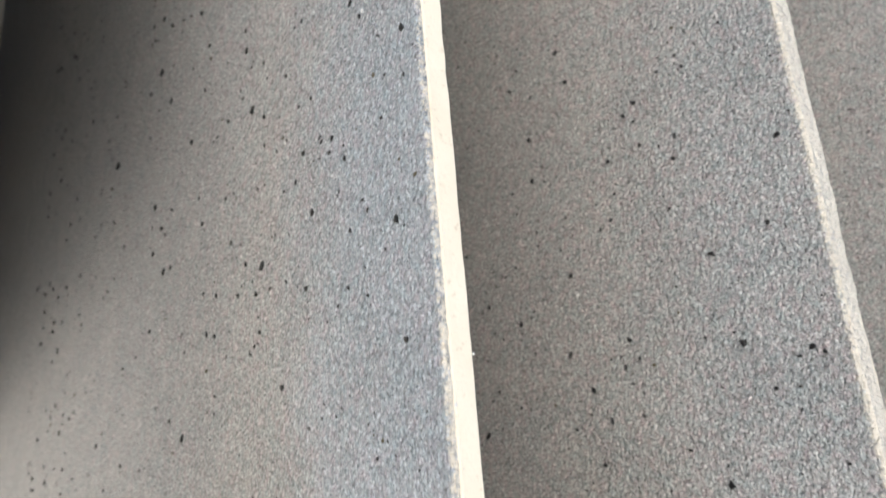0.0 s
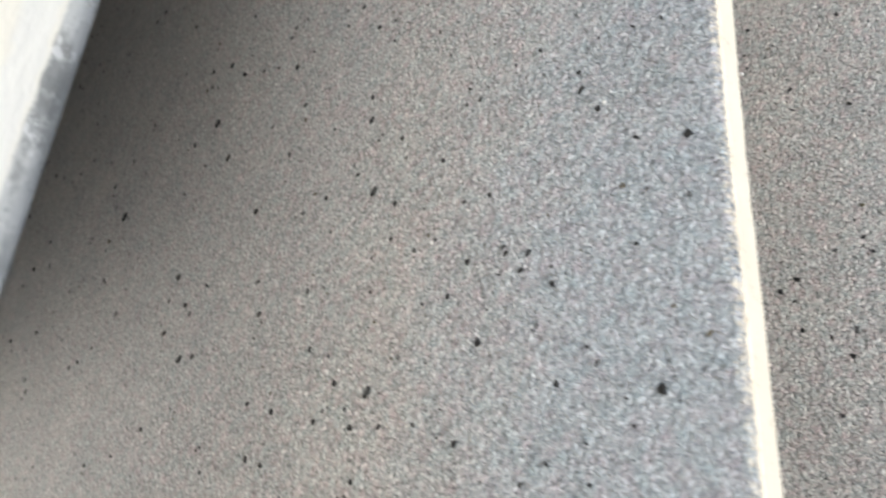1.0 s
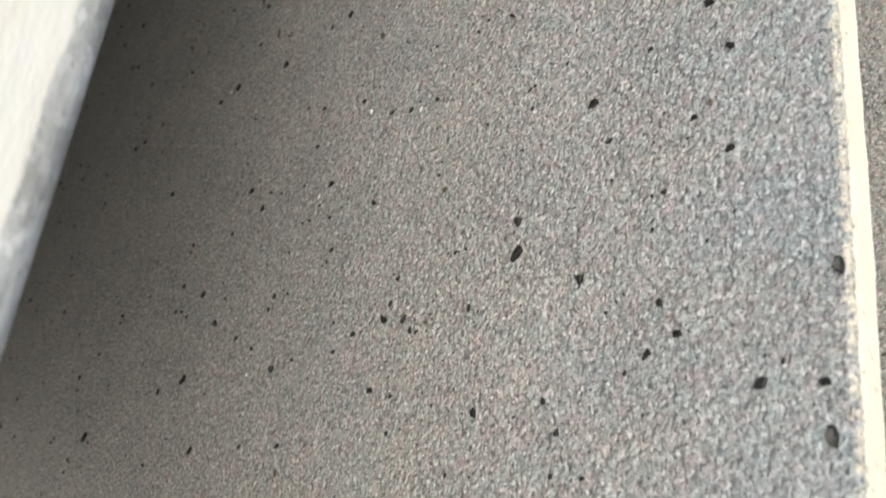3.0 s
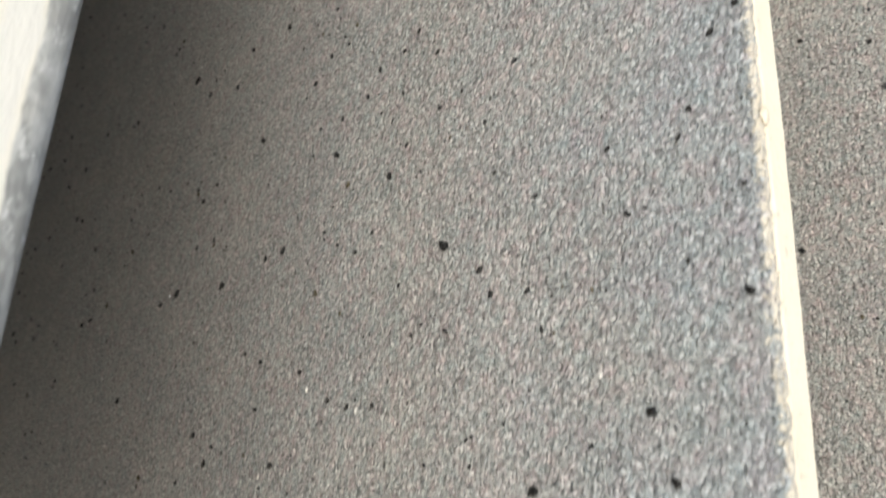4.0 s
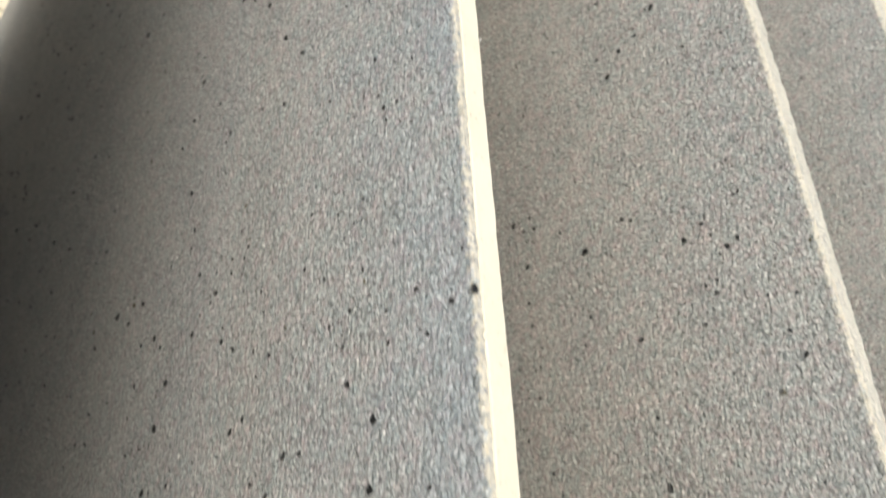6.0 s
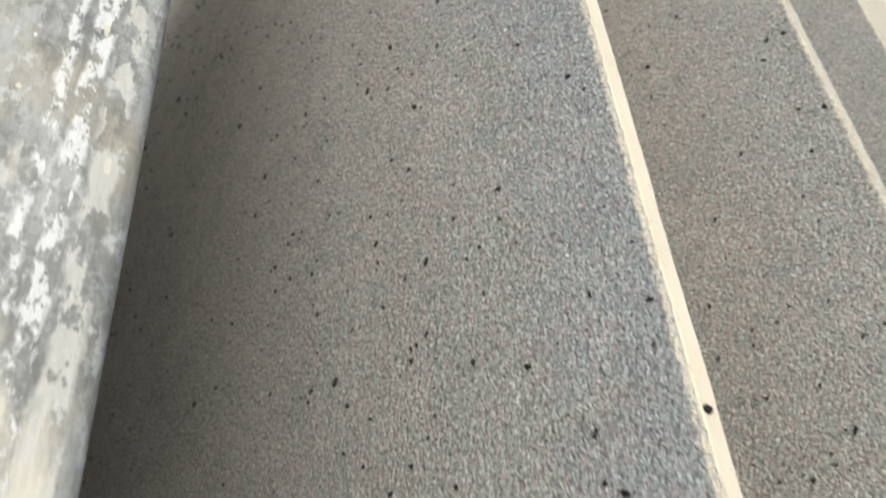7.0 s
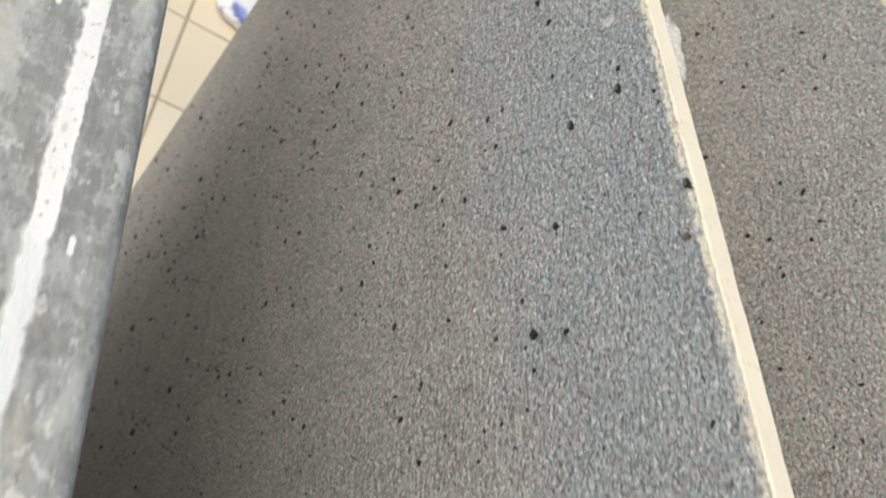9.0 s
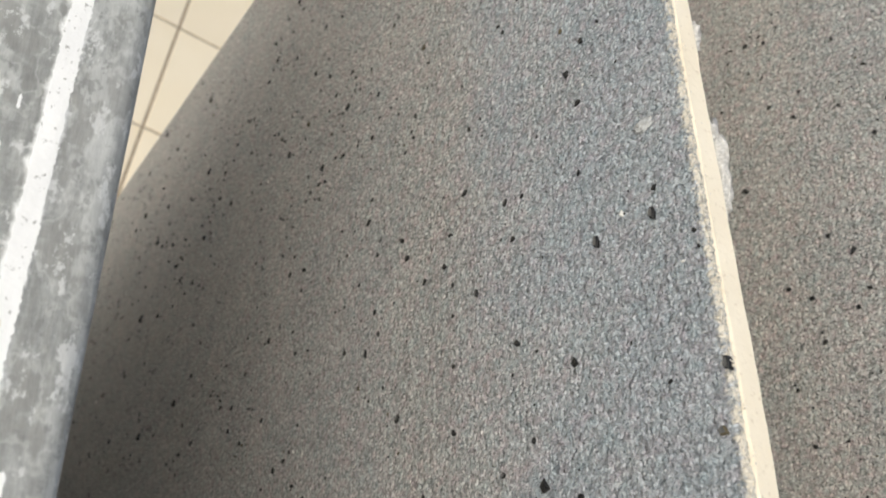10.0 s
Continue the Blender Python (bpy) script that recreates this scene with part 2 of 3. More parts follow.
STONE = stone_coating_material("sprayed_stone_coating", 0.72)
# the rear boards' copy is brightened and warmed, light put into its colour
STONE_LIFTED = stone_coating_material("sprayed_stone_coating_lifted", 0.2, (0.80, 0.74, 0.625), 0.78, (1.15, 1.13, 1.10))
CREAM, ZINC, TILE = cream_core_material(), galvanised_material(), tile_material()
RAIL = galvanised_material("galvanised_steel_with_old_paint", True)
BLACK = plain_material("black_mica", (0.014, 0.014, 0.014), 0.36, 0.9, 900, 0.0010)
BLACK.node_tree.nodes["Principled BSDF"].inputs["Specular IOR Level"].default_value = 0.32
BROWN = plain_material("brown_grit", (0.09, 0.075, 0.045), 0.8)
WHITE = paint_material("white_paint_residue", (0.9, 0.9, 0.89), 0.15)
CHALKY = paint_material("cream_paint_residue", (0.83, 0.775, 0.65), 0.7)
CRUST = plain_material("grey_white_crust", (0.56, 0.55, 0.53), 0.7, 0.25, 900, 0.0015)
MICA_SHEEN = plain_material("mica_painted_sheen", (0.11, 0.11, 0.11), 0.5, 0.4, 900)
SMEAR = plain_material("thin_paint_smear", (0.46, 0.47, 0.475), 0.8, 0.4, 900, 0.0012)
CHIP = plain_material("pale_quartz", (0.7, 0.69, 0.66), 0.5, 0.1)
# pale, so that the added sheet bounces some light into the gap
PALE_BLOCKER = plain_material("pale_light_blocker", (0.74, 0.715, 0.66), 0.6, 0.1, 40)
GROUT = plain_material("grey_grout", (0.36, 0.30, 0.23), 0.9, 0.2, 60)


# ---- building helpers ----
def part(name, bm, material, parent=None, label="", smooth=False):
    mesh = bpy.data.meshes.new(name)
    bm.to_mesh(mesh)
    bm.free()
    mesh.materials.append(material)
    for p in mesh.polygons:
        p.use_smooth = smooth
    ob = new(name, mesh)
    ob.parent = parent
    return tagged(ob, label) if label else ob


def box(bm, lo, hi):
    made = bmesh.ops.create_cube(bm, size=1.0)["verts"]
    for v in made:
        v.co = Vector([l + (h - l) * (c + 0.5) for l, h, c in zip(lo, hi, v.co)])
    return made


def bevelled(bm, width, segments=2):
    bmesh.ops.bevel(bm, geom=list(bm.edges), offset=width, segments=segments, affect="EDGES", profile=0.5)
    return bm


TOP, NEAR_END, FAR_END = 1.5, -0.85, 1.705
THICK, COAT = 0.010, 0.0021


def ragged(y, seed):
    """How far the coating stops short of the board's top edge."""
    a = noise.noise(Vector((y * 45, seed, 0)))
    b = noise.noise(Vector((y * 240, seed, 3)))
    c = noise.noise(Vector((y * 1100, seed, 7)))
    return max(0.00005, 0.0004 + 0.0004 * a + 0.0005 * b + 0.0005 * c)


def sag(y, seed):
    """The front board's edge dips a little near its start."""
    return -0.0012 * math.exp(-((y - 0.17) / 0.11) ** 2) if seed == 3 else 0.0


def fleck_outline(rng, r):
    k = rng.choice((5, 5, 6, 7, 8))
    turn, squash = rng.uniform(0, 6.28), rng.uniform(0.45, 1.0)
    lean = rng.uniform(0, 3.14)
    pts = []
    for i in range(k):
        a = turn + 6.283 * (i + rng.uniform(-0.3, 0.3)) / k
        q = r * rng.uniform(0.48, 1.38)
        u, v = q * math.cos(a), q * math.sin(a) * squash
        pts.append((u * math.cos(lean) - v * math.sin(lean), u * math.sin(lean) + v * math.cos(lean)))
    return pts


def add_fleck(verts, faces, rng, y, z, r):
    """A flake that lies in the coating, slightly proud and tilted; its face looks to -x."""
    pts = fleck_outline(rng, r)
    k, at = len(pts), len(verts)
    ty, tz = rng.uniform(-0.12, 0.12), rng.uniform(-0.12, 0.12)
    verts += [(0.0006, y + u, z + v) for u, v in pts]
    rise = r * rng.uniform(0.35, 0.75)
    verts += [(-0.6 * rise + ty * u + tz * v, y + u * 1.02, z + v * 1.02) for u, v in pts]
    verts += [(-rise + ty * u + tz * v, y + u * 0.68, z + v * 0.68) for u, v in pts]
    faces.append(tuple(at + 2 * k + i for i in range(k)))
    for j in (0, k):
        faces += [(at + j + i, at + j + (i + 1) % k, at + j + k + (i + 1) % k, at + j + k + i) for i in range(k)]


def raw_part(name, verts, faces, material, parent, label=""):
    mesh = bpy.data.meshes.new(name)
    mesh.from_pydata(verts, [], faces)
    mesh.materials.append(material)
    ob = new(name, mesh)
    ob.parent = parent
    return tagged(ob, label) if label else ob


FLECK_MESHES = []
for i in range(14):
    rng = random.Random(100 + i)
    v, f = [], []
    add_fleck(v, f, rng, 0, 0, 0.001)
    m = bpy.data.meshes.new("fleck")
    m.from_pydata(v, [], f)
    m.materials.append(BROWN if i == 13 else BLACK)
    m.materials.append(MICA_SHEEN)
    if i % 4 == 1:  # flakes whose grey face paints in the sky's reflection
        m.polygons[0].material_index = 1
    FLECK_MESHES.append(m)


def coated_board(seed, label, flecks, rough=0.0006, coating=STONE, wrap=0.0):
    """A board on edge: cream core, sprayed coating on the face towards -x, dark flakes in the coating. Local z is 0 at its top.
    wrap: how much of the top edge the coating covers."""
    root = tagged(new("coated_board"), label, "wall panel", "boards standing in a row")
    profile = ((COAT, -TOP), (COAT, -0.0006), (COAT + 0.0005, 0.0), (0.004, 0.0), (0.0065, 0.0), (THICK - 0.0006, 0.0), (THICK, -0.0006), (THICK, -0.004), (THICK, -TOP))
    verts, faces, cuts = [], [], 640
    for i in range(cuts + 1):
        y = NEAR_END + (FAR_END - NEAR_END) * i / cuts
        for j, (x, z) in enumerate(profile):
            if 0 < j < 8:
                z += sag(y, seed)
            if 0 < j < 7:
                z += rough * (0.5 * noise.noise(Vector((y * 18, seed, 2))) + 0.35 * noise.noise(Vector((y * 70, j * 0.15, seed))) + 0.2 * noise.noise(Vector((y * 210, j * 0.2, seed))))
            if j > 4 and j < 8:
                x += rough * (0.6 * noise.noise(Vector((y * 22, 9, seed))) + 0.5 * noise.noise(Vector((y * 120, 5, seed))))
            verts.append((x, y, z))
    k = len(profile)
    for i in range(cuts):
        faces += [(k * i + j, k * i + (j + 1) % k, k * (i + 1) + (j + 1) % k, k * (i + 1) + j) for j in range(k)]
    faces += [tuple(range(k)), tuple(range(k * cuts, k * cuts + k))]
    raw_part("core_board", verts, faces, CREAM, root, "cream fibre board core with a bare cut edge")

    # the coating: a slab whose upper rim is ragged
    step, verts, faces = 0.0008, [], []
    cuts = int((FAR_END - NEAR_END) / step)
    for i in range(cuts + 1):
        y = NEAR_END + step * i
        z = sag(y, seed) - ragged(y, seed)
        thin = 0.0003 * noise.noise(Vector((y * 300, seed, 11)))
        if wrap:  # rolled over the edge, to an uneven line
            over = THICK * min(0.97, max(0.25, wrap + 0.30 * noise.noise(Vector((y * 9, seed, 21))) + 0.10 * noise.noise(Vector((y * 160, seed, 5)))))
            lift = sag(y, seed) + rough * (0.5 * noise.noise(Vector((y * 18, seed, 2))) + 0.35 * noise.noise(Vector((y * 70, 0.5, seed))))
            grit_y = 0.0003 * noise.noise(Vector((y * 420, seed, 31)))
            verts += [(over, y, lift - 0.0004), (over - 0.0007, y, lift + 0.0007 + grit_y), (0.0012, y, lift + 0.0003 + grit_y), (0.0, y, lift - 0.0012), (0.0, y, -TOP + 0.002), (COAT - 0.0001, y, -TOP + 0.002)]
            continue
        verts += [(COAT - 0.0001, y, z), (0.0006 + thin, y, z - 0.0001), (0.0, y, z - 0.0011), (0.0, y, -0.05), (0.0, y, -TOP + 0.002), (COAT - 0.0001, y, -TOP + 0.002)]
    for i in range(cuts):
        for j in range(5):
            a, b = 6 * i + j, 6 * (i + 1) + j
            faces.append((a, a + 1, b + 1, b))
    raw_part("stone_coating", verts, faces, coating, root, "grey granular sprayed stone coating")

    # loose grains of board and coating along the rim
    dust = random.Random(seed + 500)
    for material, count, name in ((CREAM, 3600, "rim_dust"), (coating, 3600, "rim_grain")):
        verts, faces = [], []
        for i in range(count):
            y, r = dust.uniform(-0.1, 1.66), dust.uniform(0.00012, 0.0003)
            x, z = abs(dust.gauss(0.0, 0.0016)), 0.0001
            if dust.random() < 0.45:
                x, z = 0.0002, -abs(dust.gauss(0.0, 0.0022))
            z += sag(y, seed)
            at = len(verts)
            for dx, dy, dz in ((1, 0, 0), (-1, 0, 0), (0, 1.4, 0), (0, -1.4, 0), (0, 0, 0.9), (0, 0, -0.9)):
                q = r * dust.uniform(0.7, 1.3)
                verts.append((x + q * dx, y + q * dy, z + q * dz))
            faces += [(at + a, at + b, at + c) for c in (4, 5) for a, b in ((0, 2), (2, 1), (1, 3), (3, 0))]
        tagged(raw_part(name, verts, faces, material, root), kind="stuff")

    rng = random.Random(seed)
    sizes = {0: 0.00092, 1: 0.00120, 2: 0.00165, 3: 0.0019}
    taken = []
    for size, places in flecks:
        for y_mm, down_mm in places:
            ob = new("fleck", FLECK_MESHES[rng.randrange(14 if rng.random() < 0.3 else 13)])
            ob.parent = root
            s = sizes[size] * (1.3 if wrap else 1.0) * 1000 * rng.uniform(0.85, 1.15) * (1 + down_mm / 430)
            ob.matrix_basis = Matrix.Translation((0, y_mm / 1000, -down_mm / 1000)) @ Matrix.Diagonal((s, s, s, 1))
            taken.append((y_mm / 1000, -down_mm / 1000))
    verts, faces, pale_v, pale_f, brown_v, brown_f = [], [], [], [], [], []
    y, z = 0.0, -0.1
    for i in range(6000):
        if rng.random() < 0.25:  # small clusters
            y, z = y + rng.gauss(0, 0.005), z + rng.gauss(0, 0.005)
        else:
            y, z = rng.uniform(NEAR_END + 0.01, FAR_END - 0.01), -rng.uniform(0.003, 0.75)
        if not (NEAR_END + 0.005 < y < FAR_END - 0.005 and -0.9 < z < -0.002):
            continue
        if any(abs(y - a) < 0.004 and abs(z - b) < 0.004 for a, b in taken):
            continue
        if z < -0.22 and rng.random() < 0.55:
            continue
        r = rng.choice((0.0004, 0.0004, 0.0005, 0.0006, 0.0007, 0.0009)) * (1 - 1.7 * z)
        if i % 9 == 0:
            add_fleck(brown_v, brown_f, rng, y, z, r)
        else:
            add_fleck(verts, faces, rng, y, z, r)
    for i in range(420):  # denser speckling low on the far end
        if i % 3 == 0:
            y, z = rng.uniform(1.36, FAR_END - 0.02), -rng.uniform(0.16, 0.70)
        add_fleck(verts, faces, rng, min(y + rng.gauss(0, 0.010), FAR_END - 0.01), z + rng.gauss(0, 0.012), rng.uniform(0.0006, 0.0014))
    tagged(raw_part("fleck_scatter", verts, faces, BLACK, root, "small black mica flecks"), kind="stuff")
    tagged(raw_part("brown_fleck_scatter", brown_v, brown_f, BROWN, root, "small brown flecks"), kind="stuff")
    for i in range(260):
        add_fleck(pale_v, pale_f, rng, rng.uniform(NEAR_END + 0.01, FAR_END - 0.01), -rng.uniform(0.003, 0.7), rng.uniform(0.0005, 0.0010))
    tagged(raw_part("pale_chip_scatter", pale_v, pale_f, CHIP, root, "small pale quartz chips"), kind="stuff")
    return root


def lump(name, centre, size, material, parent, seed, label=""):
    """A small crusted lump."""
    bm = bmesh.new()
    bmesh.ops.create_icosphere(bm, subdivisions=2 if size[1] < 0.001 else 4, radius=1.0)
    for v in bm.verts:
        d = v.co.normalized()
        v.co = d * (1 + 0.22 * noise.noise(d * 2.3 + Vector((seed, 0, 0))) + 0.16 * noise.noise(d * 7 + Vector((0, seed, 0))) + 0.2 * noise.noise(d * 13 + Vector((seed, 0, 4))) + 0.16 * noise.noise(d * 26))
        v.co = Vector(centre) + Vector([c * s for c, s in zip(v.co, size)])
    return part(name, bm, material, parent, label, smooth=True)


# ---- ground: beige tiles to the horizon ----
bm = bmesh.new()
bmesh.ops.create_grid(bm, x_segments=2, y_segments=2, size=1500)
ground = tagged(part("ground", bm, GROUT), "beige tiled floor with grey grout joints", "floor", kind="structure")
ground.location.z = -0.004
PITCH, GAP, TURN = 0.3, 0.007, radians(-7.24)
bm = bmesh.new()
box(bm, (-(PITCH - GAP) / 2, -(PITCH - GAP) / 2, -0.006), ((PITCH - GAP) / 2, (PITCH - GAP) / 2, 0.0))
bevelled(bm, 0.0012, 1)
tile_mesh = bpy.data.meshes.new("floor_tile")
bm.to_mesh(tile_mesh)
bm.free()
tile_mesh.materials.append(TILE)
base = Matrix.Translation((0.055, 2.5285, 0)) @ Matrix.Rotation(TURN, 4, "Z")
near, far_v, far_f = set(), [], []
for i in range(-8, 9):
    for j in range(-8, 9):
        ob = new("floor_tile", tile_mesh)
        ob.parent = ground
        ob.matrix_basis = Matrix.Translation((0, 0, 0.004)) @ base @ Matrix.Translation((PITCH * i, PITCH * j, 0))
        near.add((i, j))
for i in range(-60, 61):
    for j in range(-60, 61):
        if (i, j) in near:
            continue
        at, h = len(far_v), (PITCH - GAP) / 2
        for dx, dy in ((-h, -h), (h, -h), (h, h), (-h, h)):
            p = base @ Vector((PITCH * i + dx, PITCH * j + dy, 0.004))
            far_v.append(tuple(p))
        far_f.append((at, at + 1, at + 2, at + 3))
tagged(raw_part("floor_tile_spread", far_v, far_f, TILE, ground), kind="stuff")

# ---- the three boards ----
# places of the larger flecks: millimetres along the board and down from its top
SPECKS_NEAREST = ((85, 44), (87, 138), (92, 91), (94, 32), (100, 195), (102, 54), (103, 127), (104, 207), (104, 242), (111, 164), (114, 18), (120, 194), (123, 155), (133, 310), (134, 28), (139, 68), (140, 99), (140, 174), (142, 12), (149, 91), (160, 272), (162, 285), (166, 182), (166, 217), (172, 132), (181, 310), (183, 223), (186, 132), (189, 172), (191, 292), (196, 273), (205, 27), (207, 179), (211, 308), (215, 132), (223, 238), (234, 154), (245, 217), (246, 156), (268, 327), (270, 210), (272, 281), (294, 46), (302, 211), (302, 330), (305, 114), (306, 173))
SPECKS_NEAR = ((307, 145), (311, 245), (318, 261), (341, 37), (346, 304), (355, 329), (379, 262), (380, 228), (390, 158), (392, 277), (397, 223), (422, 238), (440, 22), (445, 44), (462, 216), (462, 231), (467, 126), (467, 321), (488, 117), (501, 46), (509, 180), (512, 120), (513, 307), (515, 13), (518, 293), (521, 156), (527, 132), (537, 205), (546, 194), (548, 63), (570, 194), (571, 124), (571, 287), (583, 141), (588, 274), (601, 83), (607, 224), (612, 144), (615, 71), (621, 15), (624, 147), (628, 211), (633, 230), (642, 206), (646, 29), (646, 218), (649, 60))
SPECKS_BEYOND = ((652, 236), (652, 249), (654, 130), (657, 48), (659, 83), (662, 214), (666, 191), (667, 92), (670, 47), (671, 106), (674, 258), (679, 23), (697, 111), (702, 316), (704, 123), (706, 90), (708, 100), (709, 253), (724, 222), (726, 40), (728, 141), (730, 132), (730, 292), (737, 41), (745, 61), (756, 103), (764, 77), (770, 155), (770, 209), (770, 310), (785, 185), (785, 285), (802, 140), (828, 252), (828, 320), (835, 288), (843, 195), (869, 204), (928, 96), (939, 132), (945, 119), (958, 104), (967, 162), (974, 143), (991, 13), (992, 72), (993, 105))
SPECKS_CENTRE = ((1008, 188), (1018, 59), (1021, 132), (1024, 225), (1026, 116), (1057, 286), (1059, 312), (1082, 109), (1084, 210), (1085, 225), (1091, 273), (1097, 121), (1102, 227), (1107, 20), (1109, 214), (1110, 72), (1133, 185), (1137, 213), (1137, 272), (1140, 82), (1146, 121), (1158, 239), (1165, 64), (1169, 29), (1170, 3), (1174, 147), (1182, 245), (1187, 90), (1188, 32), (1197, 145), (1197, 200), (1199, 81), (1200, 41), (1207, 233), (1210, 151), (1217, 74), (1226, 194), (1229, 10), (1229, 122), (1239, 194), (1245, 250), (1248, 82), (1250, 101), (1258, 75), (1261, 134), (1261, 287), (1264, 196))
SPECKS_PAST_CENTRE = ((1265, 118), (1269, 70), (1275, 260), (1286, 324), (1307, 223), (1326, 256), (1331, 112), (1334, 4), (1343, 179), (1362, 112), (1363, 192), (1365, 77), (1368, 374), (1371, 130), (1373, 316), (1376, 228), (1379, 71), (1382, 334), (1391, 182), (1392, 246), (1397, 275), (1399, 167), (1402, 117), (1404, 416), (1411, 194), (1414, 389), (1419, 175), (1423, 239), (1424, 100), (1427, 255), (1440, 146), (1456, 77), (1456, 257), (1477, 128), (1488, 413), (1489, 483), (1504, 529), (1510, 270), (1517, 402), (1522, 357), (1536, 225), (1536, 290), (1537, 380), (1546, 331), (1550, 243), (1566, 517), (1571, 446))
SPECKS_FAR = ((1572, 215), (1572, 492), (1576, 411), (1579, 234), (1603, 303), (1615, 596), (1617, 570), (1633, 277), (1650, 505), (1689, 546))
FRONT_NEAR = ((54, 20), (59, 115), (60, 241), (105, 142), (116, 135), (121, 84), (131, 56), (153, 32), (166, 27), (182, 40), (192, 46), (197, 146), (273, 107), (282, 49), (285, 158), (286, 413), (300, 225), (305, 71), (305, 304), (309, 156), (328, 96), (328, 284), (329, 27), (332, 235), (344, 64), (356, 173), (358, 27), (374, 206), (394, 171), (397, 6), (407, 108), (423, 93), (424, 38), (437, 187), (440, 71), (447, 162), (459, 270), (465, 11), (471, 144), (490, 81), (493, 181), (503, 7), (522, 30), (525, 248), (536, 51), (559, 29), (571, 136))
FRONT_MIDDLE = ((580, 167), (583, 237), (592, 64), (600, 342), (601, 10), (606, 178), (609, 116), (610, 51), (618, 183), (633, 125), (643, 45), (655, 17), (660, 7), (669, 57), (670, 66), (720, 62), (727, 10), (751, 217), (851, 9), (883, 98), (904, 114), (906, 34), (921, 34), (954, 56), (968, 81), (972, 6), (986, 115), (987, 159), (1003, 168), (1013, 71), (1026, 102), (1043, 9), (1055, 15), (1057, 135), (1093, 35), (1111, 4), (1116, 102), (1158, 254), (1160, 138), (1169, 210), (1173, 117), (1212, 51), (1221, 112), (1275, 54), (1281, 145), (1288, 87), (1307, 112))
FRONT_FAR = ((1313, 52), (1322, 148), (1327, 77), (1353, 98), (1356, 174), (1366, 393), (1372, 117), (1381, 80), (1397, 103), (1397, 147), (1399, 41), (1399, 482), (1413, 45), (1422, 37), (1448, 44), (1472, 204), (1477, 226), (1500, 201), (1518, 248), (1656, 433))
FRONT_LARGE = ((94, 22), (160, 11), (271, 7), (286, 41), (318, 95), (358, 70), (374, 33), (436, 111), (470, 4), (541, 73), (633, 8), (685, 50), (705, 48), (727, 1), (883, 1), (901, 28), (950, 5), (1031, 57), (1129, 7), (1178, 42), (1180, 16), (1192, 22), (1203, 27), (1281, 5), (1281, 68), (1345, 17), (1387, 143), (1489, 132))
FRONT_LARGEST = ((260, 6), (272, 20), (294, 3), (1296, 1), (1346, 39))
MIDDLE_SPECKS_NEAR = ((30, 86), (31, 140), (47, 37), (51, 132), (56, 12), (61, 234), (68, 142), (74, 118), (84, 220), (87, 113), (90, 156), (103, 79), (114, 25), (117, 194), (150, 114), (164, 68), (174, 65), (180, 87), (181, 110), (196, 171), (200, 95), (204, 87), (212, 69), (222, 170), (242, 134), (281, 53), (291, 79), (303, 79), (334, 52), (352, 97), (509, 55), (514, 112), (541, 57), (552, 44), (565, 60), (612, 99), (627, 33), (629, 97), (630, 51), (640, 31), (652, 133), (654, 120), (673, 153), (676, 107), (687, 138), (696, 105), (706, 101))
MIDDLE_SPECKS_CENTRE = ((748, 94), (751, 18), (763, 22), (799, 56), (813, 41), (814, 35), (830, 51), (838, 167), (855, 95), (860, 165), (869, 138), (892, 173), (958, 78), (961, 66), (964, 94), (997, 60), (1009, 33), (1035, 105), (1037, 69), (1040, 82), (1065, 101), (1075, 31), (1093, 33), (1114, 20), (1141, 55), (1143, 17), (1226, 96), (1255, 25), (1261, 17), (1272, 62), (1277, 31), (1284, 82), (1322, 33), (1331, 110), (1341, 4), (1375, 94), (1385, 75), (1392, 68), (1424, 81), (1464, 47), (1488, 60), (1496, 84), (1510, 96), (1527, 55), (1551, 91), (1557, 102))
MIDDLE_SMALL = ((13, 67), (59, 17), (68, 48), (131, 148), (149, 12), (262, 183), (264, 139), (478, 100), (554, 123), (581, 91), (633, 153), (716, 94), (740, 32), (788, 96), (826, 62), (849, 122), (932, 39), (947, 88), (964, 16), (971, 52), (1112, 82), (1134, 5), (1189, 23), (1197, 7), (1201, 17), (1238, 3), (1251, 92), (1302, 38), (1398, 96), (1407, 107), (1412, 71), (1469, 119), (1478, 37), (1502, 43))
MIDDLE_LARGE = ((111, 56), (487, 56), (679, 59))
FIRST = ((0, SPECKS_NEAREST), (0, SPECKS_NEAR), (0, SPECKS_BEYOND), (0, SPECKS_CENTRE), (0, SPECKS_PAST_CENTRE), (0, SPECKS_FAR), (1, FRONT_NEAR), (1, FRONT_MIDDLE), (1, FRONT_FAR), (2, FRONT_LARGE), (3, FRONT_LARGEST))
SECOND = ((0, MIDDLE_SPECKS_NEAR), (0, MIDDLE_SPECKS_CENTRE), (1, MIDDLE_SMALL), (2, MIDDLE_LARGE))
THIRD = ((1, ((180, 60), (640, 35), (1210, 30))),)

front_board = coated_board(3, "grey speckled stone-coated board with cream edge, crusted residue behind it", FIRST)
front_board.matrix_basis = pose(0, 0, TOP)
middle_board = coated_board(11, "grey speckled stone-coated board, cream edge half coated over", SECOND, 0.0014, STONE_LIFTED, 0.93)
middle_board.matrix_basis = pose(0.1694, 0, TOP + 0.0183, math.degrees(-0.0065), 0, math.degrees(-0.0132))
back_board = coated_board(23, "grey speckled stone-coated board with cream edge, beside open floor", THIRD, 0.0012, STONE_LIFTED, 0.9)
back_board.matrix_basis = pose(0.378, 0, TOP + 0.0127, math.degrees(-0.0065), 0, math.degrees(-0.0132))

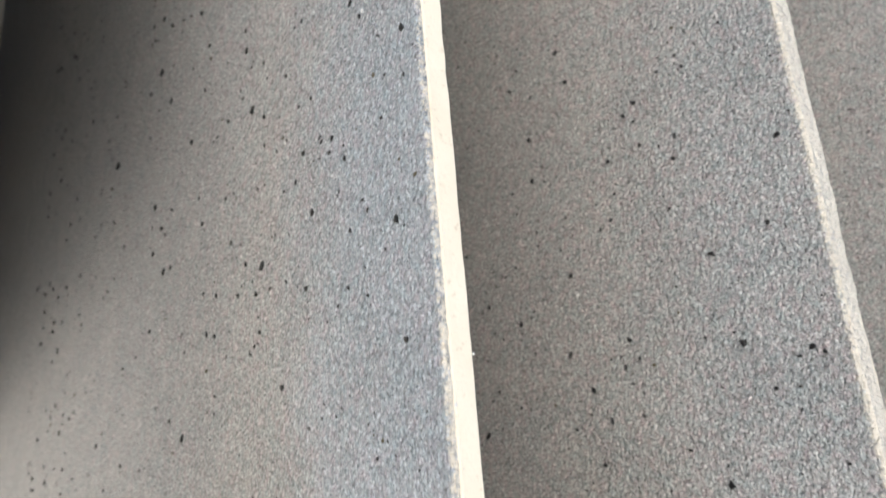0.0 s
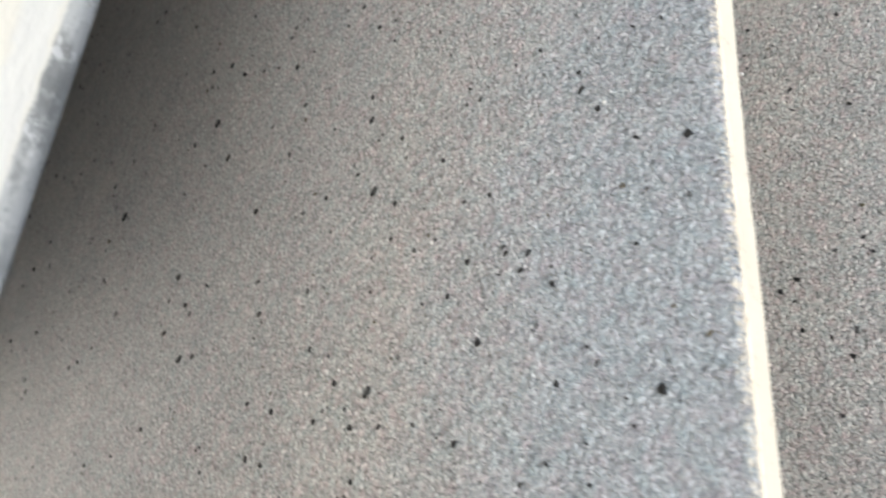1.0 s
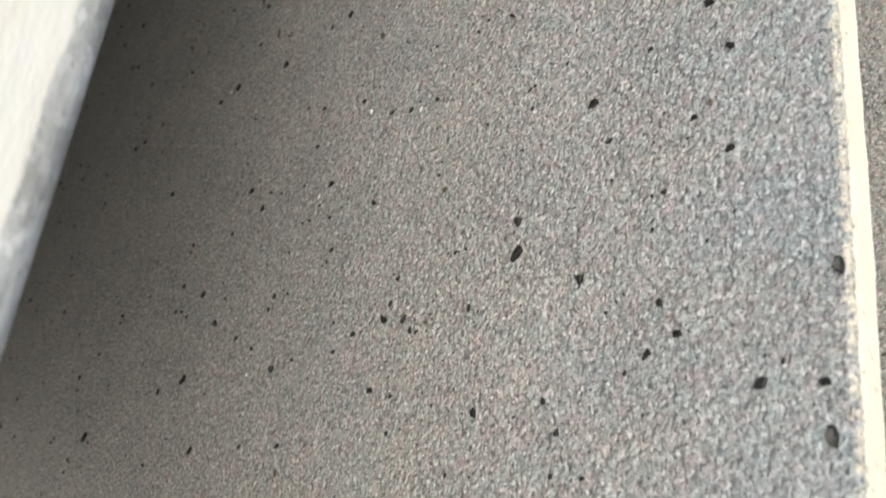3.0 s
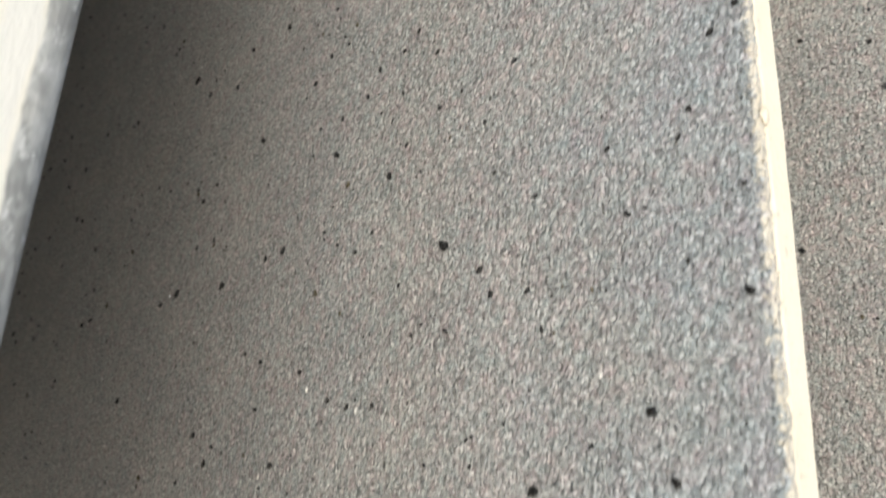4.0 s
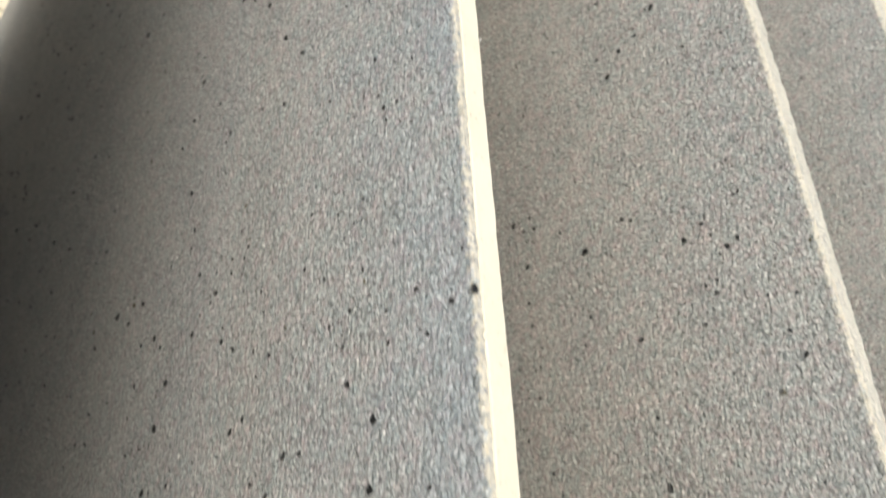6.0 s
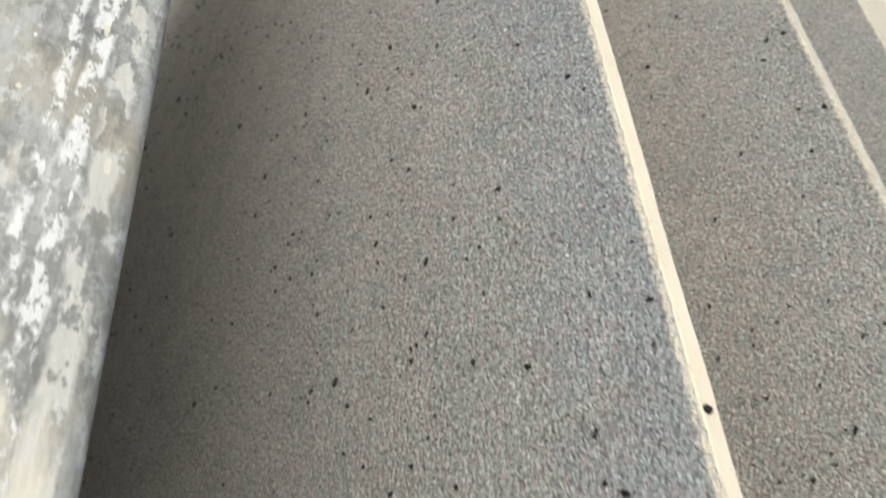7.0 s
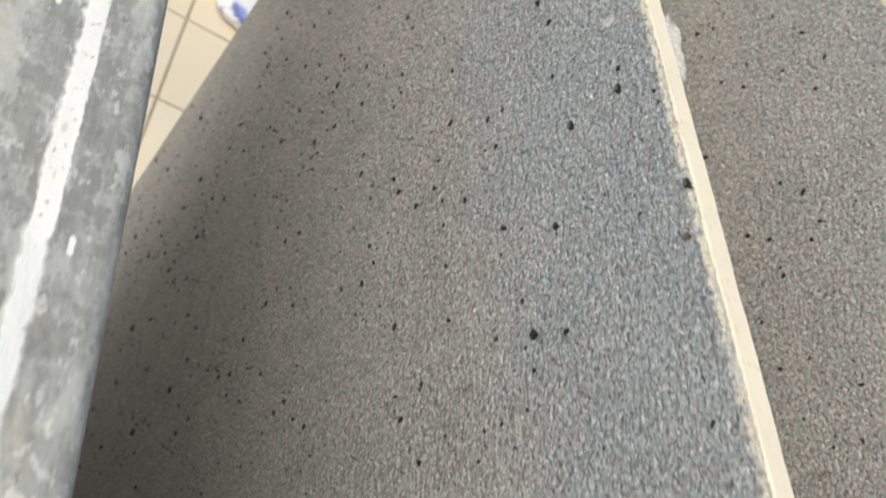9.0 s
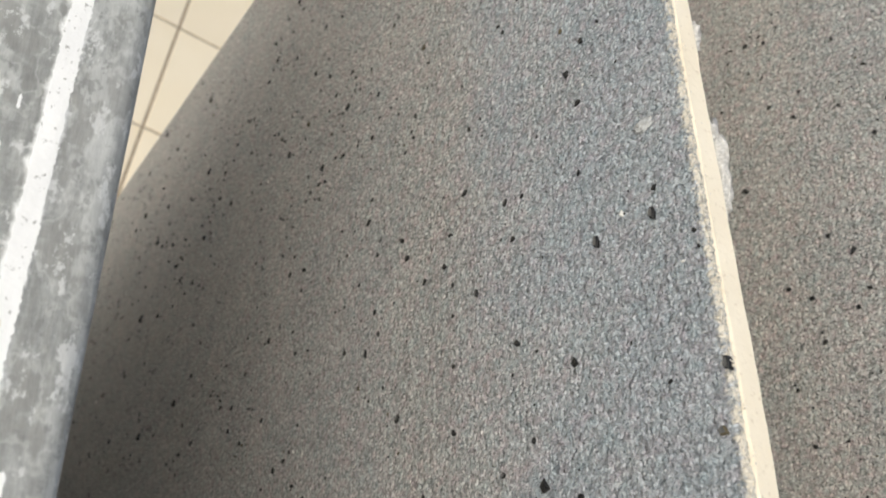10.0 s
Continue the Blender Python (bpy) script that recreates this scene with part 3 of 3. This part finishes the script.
# crusts and crumbs on the front board's cut edge
lump("paint_crust", (0.0125, 1.358, -0.004), (0.0028, 0.016, 0.0050), CRUST, front_board, 1.0, "grey-white crusted paint residue")
lump("paint_crust", (0.0115, 1.404, -0.004), (0.0022, 0.007, 0.0042), CRUST, front_board, 2.0, "grey-white crusted paint residue")
lump("pale_smear", (-0.0001, 1.3744, -0.0158), (0.0005, 0.0022, 0.0036), SMEAR, front_board, 7.0, "pale dried paint smear")
lump("crumb", (0.0027, 0.5203, 0.0006), (0.0014, 0.0013, 0.0011), BROWN, front_board, 4.0, "brown grit crumb")
lump("crumb", (0.0042, 0.914, 0.0005), (0.0016, 0.0012, 0.0009), BLACK, front_board, 5.0, "black grit crumb")
lump("crumb", (0.0016, 0.4375, 0.0002), (0.0014, 0.0022, 0.0007), CREAM, front_board, 6.0, "pale grit crumb")

grit = random.Random(31)
for board, count in ((front_board, 16), (middle_board, 14), (back_board, 6)):
    for i in range(count):
        r = grit.uniform(0.0003, 0.0007)
        lump("crumb", (grit.choice((0.0022, 0.0098, 0.0100)), grit.uniform(0.0, 1.5), grit.uniform(-0.0006, 0.0001)), (r, r * 1.3, r), grit.choice((CHIP, CHIP, CREAM)), board, grit.uniform(0, 50))

# ---- galvanised rail in front of the boards ----
rack = tagged(new("galvanised_rail"), "weathered galvanised steel rail with a white paint streak", "rail")
bm = bmesh.new()
box(bm, (-0.190, -0.70, TOP - 0.103), (-0.1288, 2.75, TOP - 0.063))
bevelled(bm, 0.006, 4)
part("rail_tube", bm, RAIL, rack, smooth=True)
for y in (-0.55, 2.6):
    bm = bmesh.new()
    box(bm, (-0.185, y - 0.025, 0.008), (-0.136, y + 0.025, TOP - 0.102))
    bevelled(bm, 0.004, 2)
    part("post", bm, ZINC, rack)
    bm = bmesh.new()
    box(bm, (-0.24, y - 0.08, 0.0), (-0.08, y + 0.08, 0.009))
    bevelled(bm, 0.002, 1)
    part("base_plate", bm, ZINC, rack)
# unseen sheet, added to keep side light off the front board's lower face
bm = bmesh.new()
box(bm, (-0.162, 0.17, 0.0), (-0.158, 1.60, TOP - 0.146))
part("light_blocker", bm, PALE_BLOCKER, rack, "added unseen sheet that blocks light")
for y in (0.3, 0.9, 1.5):  # added straps that hold the unseen sheet to the rail
    bm = bmesh.new()
    box(bm, (-0.165, y - 0.01, TOP - 0.18), (-0.162, y + 0.01, TOP - 0.102))
    part("strap", bevelled(bm, 0.0008, 1), ZINC, rack)


def mark_shape(verts, faces, y, x, length, width, seed, step=0.0008):
    """Adds a ragged, thin mark of dried paint on top of the rail."""
    count = max(6, int(length / step))
    rough = min(0.34 * width, 0.0011)
    at = len(verts)
    z = TOP - 0.063 + 0.00006 + 0.0000004 * seed
    for i in range(count + 1):
        t = i / count
        d = min(1.0, (length / width) * 1.6 * min(t, 1 - t))
        taper = math.sqrt(d * (2 - d))
        yy = y + length * t
        drift = 0.0005 * noise.noise(Vector((yy * 14, seed, 1)))
        a, b = [max(0.00012, 0.5 * width * taper + rough * (0.25 * noise.noise(Vector((yy * 110, seed, k))) + 0.5 * noise.noise(Vector((yy * 420, seed, k + 3))) + 0.5 * noise.noise(Vector((yy * 1100, seed, k + 9))))) for k in (2, 7)]
        verts += [(x + drift - a, yy, z - 0.0001), (x + drift - a + 0.0001, yy, z), (x + drift + b - 0.0001, yy, z), (x + drift + b, yy, z - 0.0001)]
    for i in range(count):
        for j in range(3):
            q = at + 4 * i + j
            faces.append((q, q + 1, q + 5, q + 4))


def paint_mark(y, x, length, width, seed, material=WHITE, step=0.0008):
    verts, faces = [], []
    mark_shape(verts, faces, y, x, length, width, seed, step)
    return raw_part("paint_mark", verts, faces, material, rack, "dried white paint mark" if material is WHITE else "chalky cream paint smear")


# the long streak, broken towards the near end
paint_mark(1.26, -0.1470, 0.45, 0.0050, 1)
marks = random.Random(8)
for i in range(40):  # splashes
    paint_mark(marks.uniform(0.95, 1.6), marks.uniform(-0.172, -0.137), marks.uniform(0.0015, 0.007), marks.uniform(0.0006, 0.0018), 30 + i, marks.choice((WHITE, WHITE, CHALKY)), 0.0007)

# ---- printed plastic sack on the floor beyond the boards ----
SACK = Nodes("printed_plastic_film", 0.35)
band = SACK.ramp(SACK.noise(11, 2.0, 0.5, (1, 2.4, 1)).outputs["Fac"], [(0.38, (0.16, 0.22, 0.55)), (0.46, (0.78, 0.78, 0.82)), (0.60, (0.80, 0.78, 0.80)), (0.68, (0.75, 0.35, 0.36))])
SACK.colour(band)
bm = bmesh.new()
bmesh.ops.create_icosphere(bm, subdivisions=5, radius=1.0)
for v in bm.verts:
    d = v.co.normalized()
    q = 1 + 0.16 * noise.noise(d * 2.2) + 0.10 * (1 - abs(noise.noise(d * 4.5 + Vector((3, 1, 0))))) + 0.04 * noise.noise(d * 14)
    v.co = Vector((d.x * 0.17 * q, d.y * 0.16 * q, max(d.z, -0.55) * 0.075 * q))
low = min(v.co.z for v in bm.verts)
for v in bm.verts:
    v.co.z -= low
sack = tagged(part("plastic_sack", bm, SACK.mat, smooth=True), "crumpled white plastic sack with blue and pink print on the tiles", "sack")
sack.location = (0.50, 3.10, 0.0)

# ---- cardboard carton behind the sack ----
KRAFT = plain_material("brown_cardboard", (0.40, 0.34, 0.235), 0.85, 0.12, 60, 0.0002)
TAPE = plain_material("packing_tape", (0.50, 0.42, 0.27), 0.3, 0.06, 30, 0.0001)


def carton(wide, deep, high):
    """A closed carton: body, two lid flaps that meet in the middle, a strip of tape."""
    root = tagged(new("cardboard_carton"), "closed brown cardboard carton standing on the tiles", "carton")
    bm = bmesh.new()
    box(bm, (0, 0, 0), (wide, deep, high))
    part("body", bevelled(bm, 0.004, 2), KRAFT, root)
    for near, far in ((0.002, deep / 2 - 0.001), (deep / 2 + 0.001, deep - 0.002)):
        bm = bmesh.new()
        box(bm, (0.002, near, high - 0.0005), (wide - 0.002, far, high + 0.0035))
        part("flap", bevelled(bm, 0.001, 1), KRAFT, root)
    bm = bmesh.new()
    box(bm, (0.0, deep / 2 - 0.025, high + 0.003), (wide, deep / 2 + 0.025, high + 0.0042))
    part("tape", bm, TAPE, root, "shiny tan packing tape")
    return root


carton(0.46, 0.36, 0.28).matrix_basis = pose(0.285, 3.28, 0.0, 0, 0, -6)
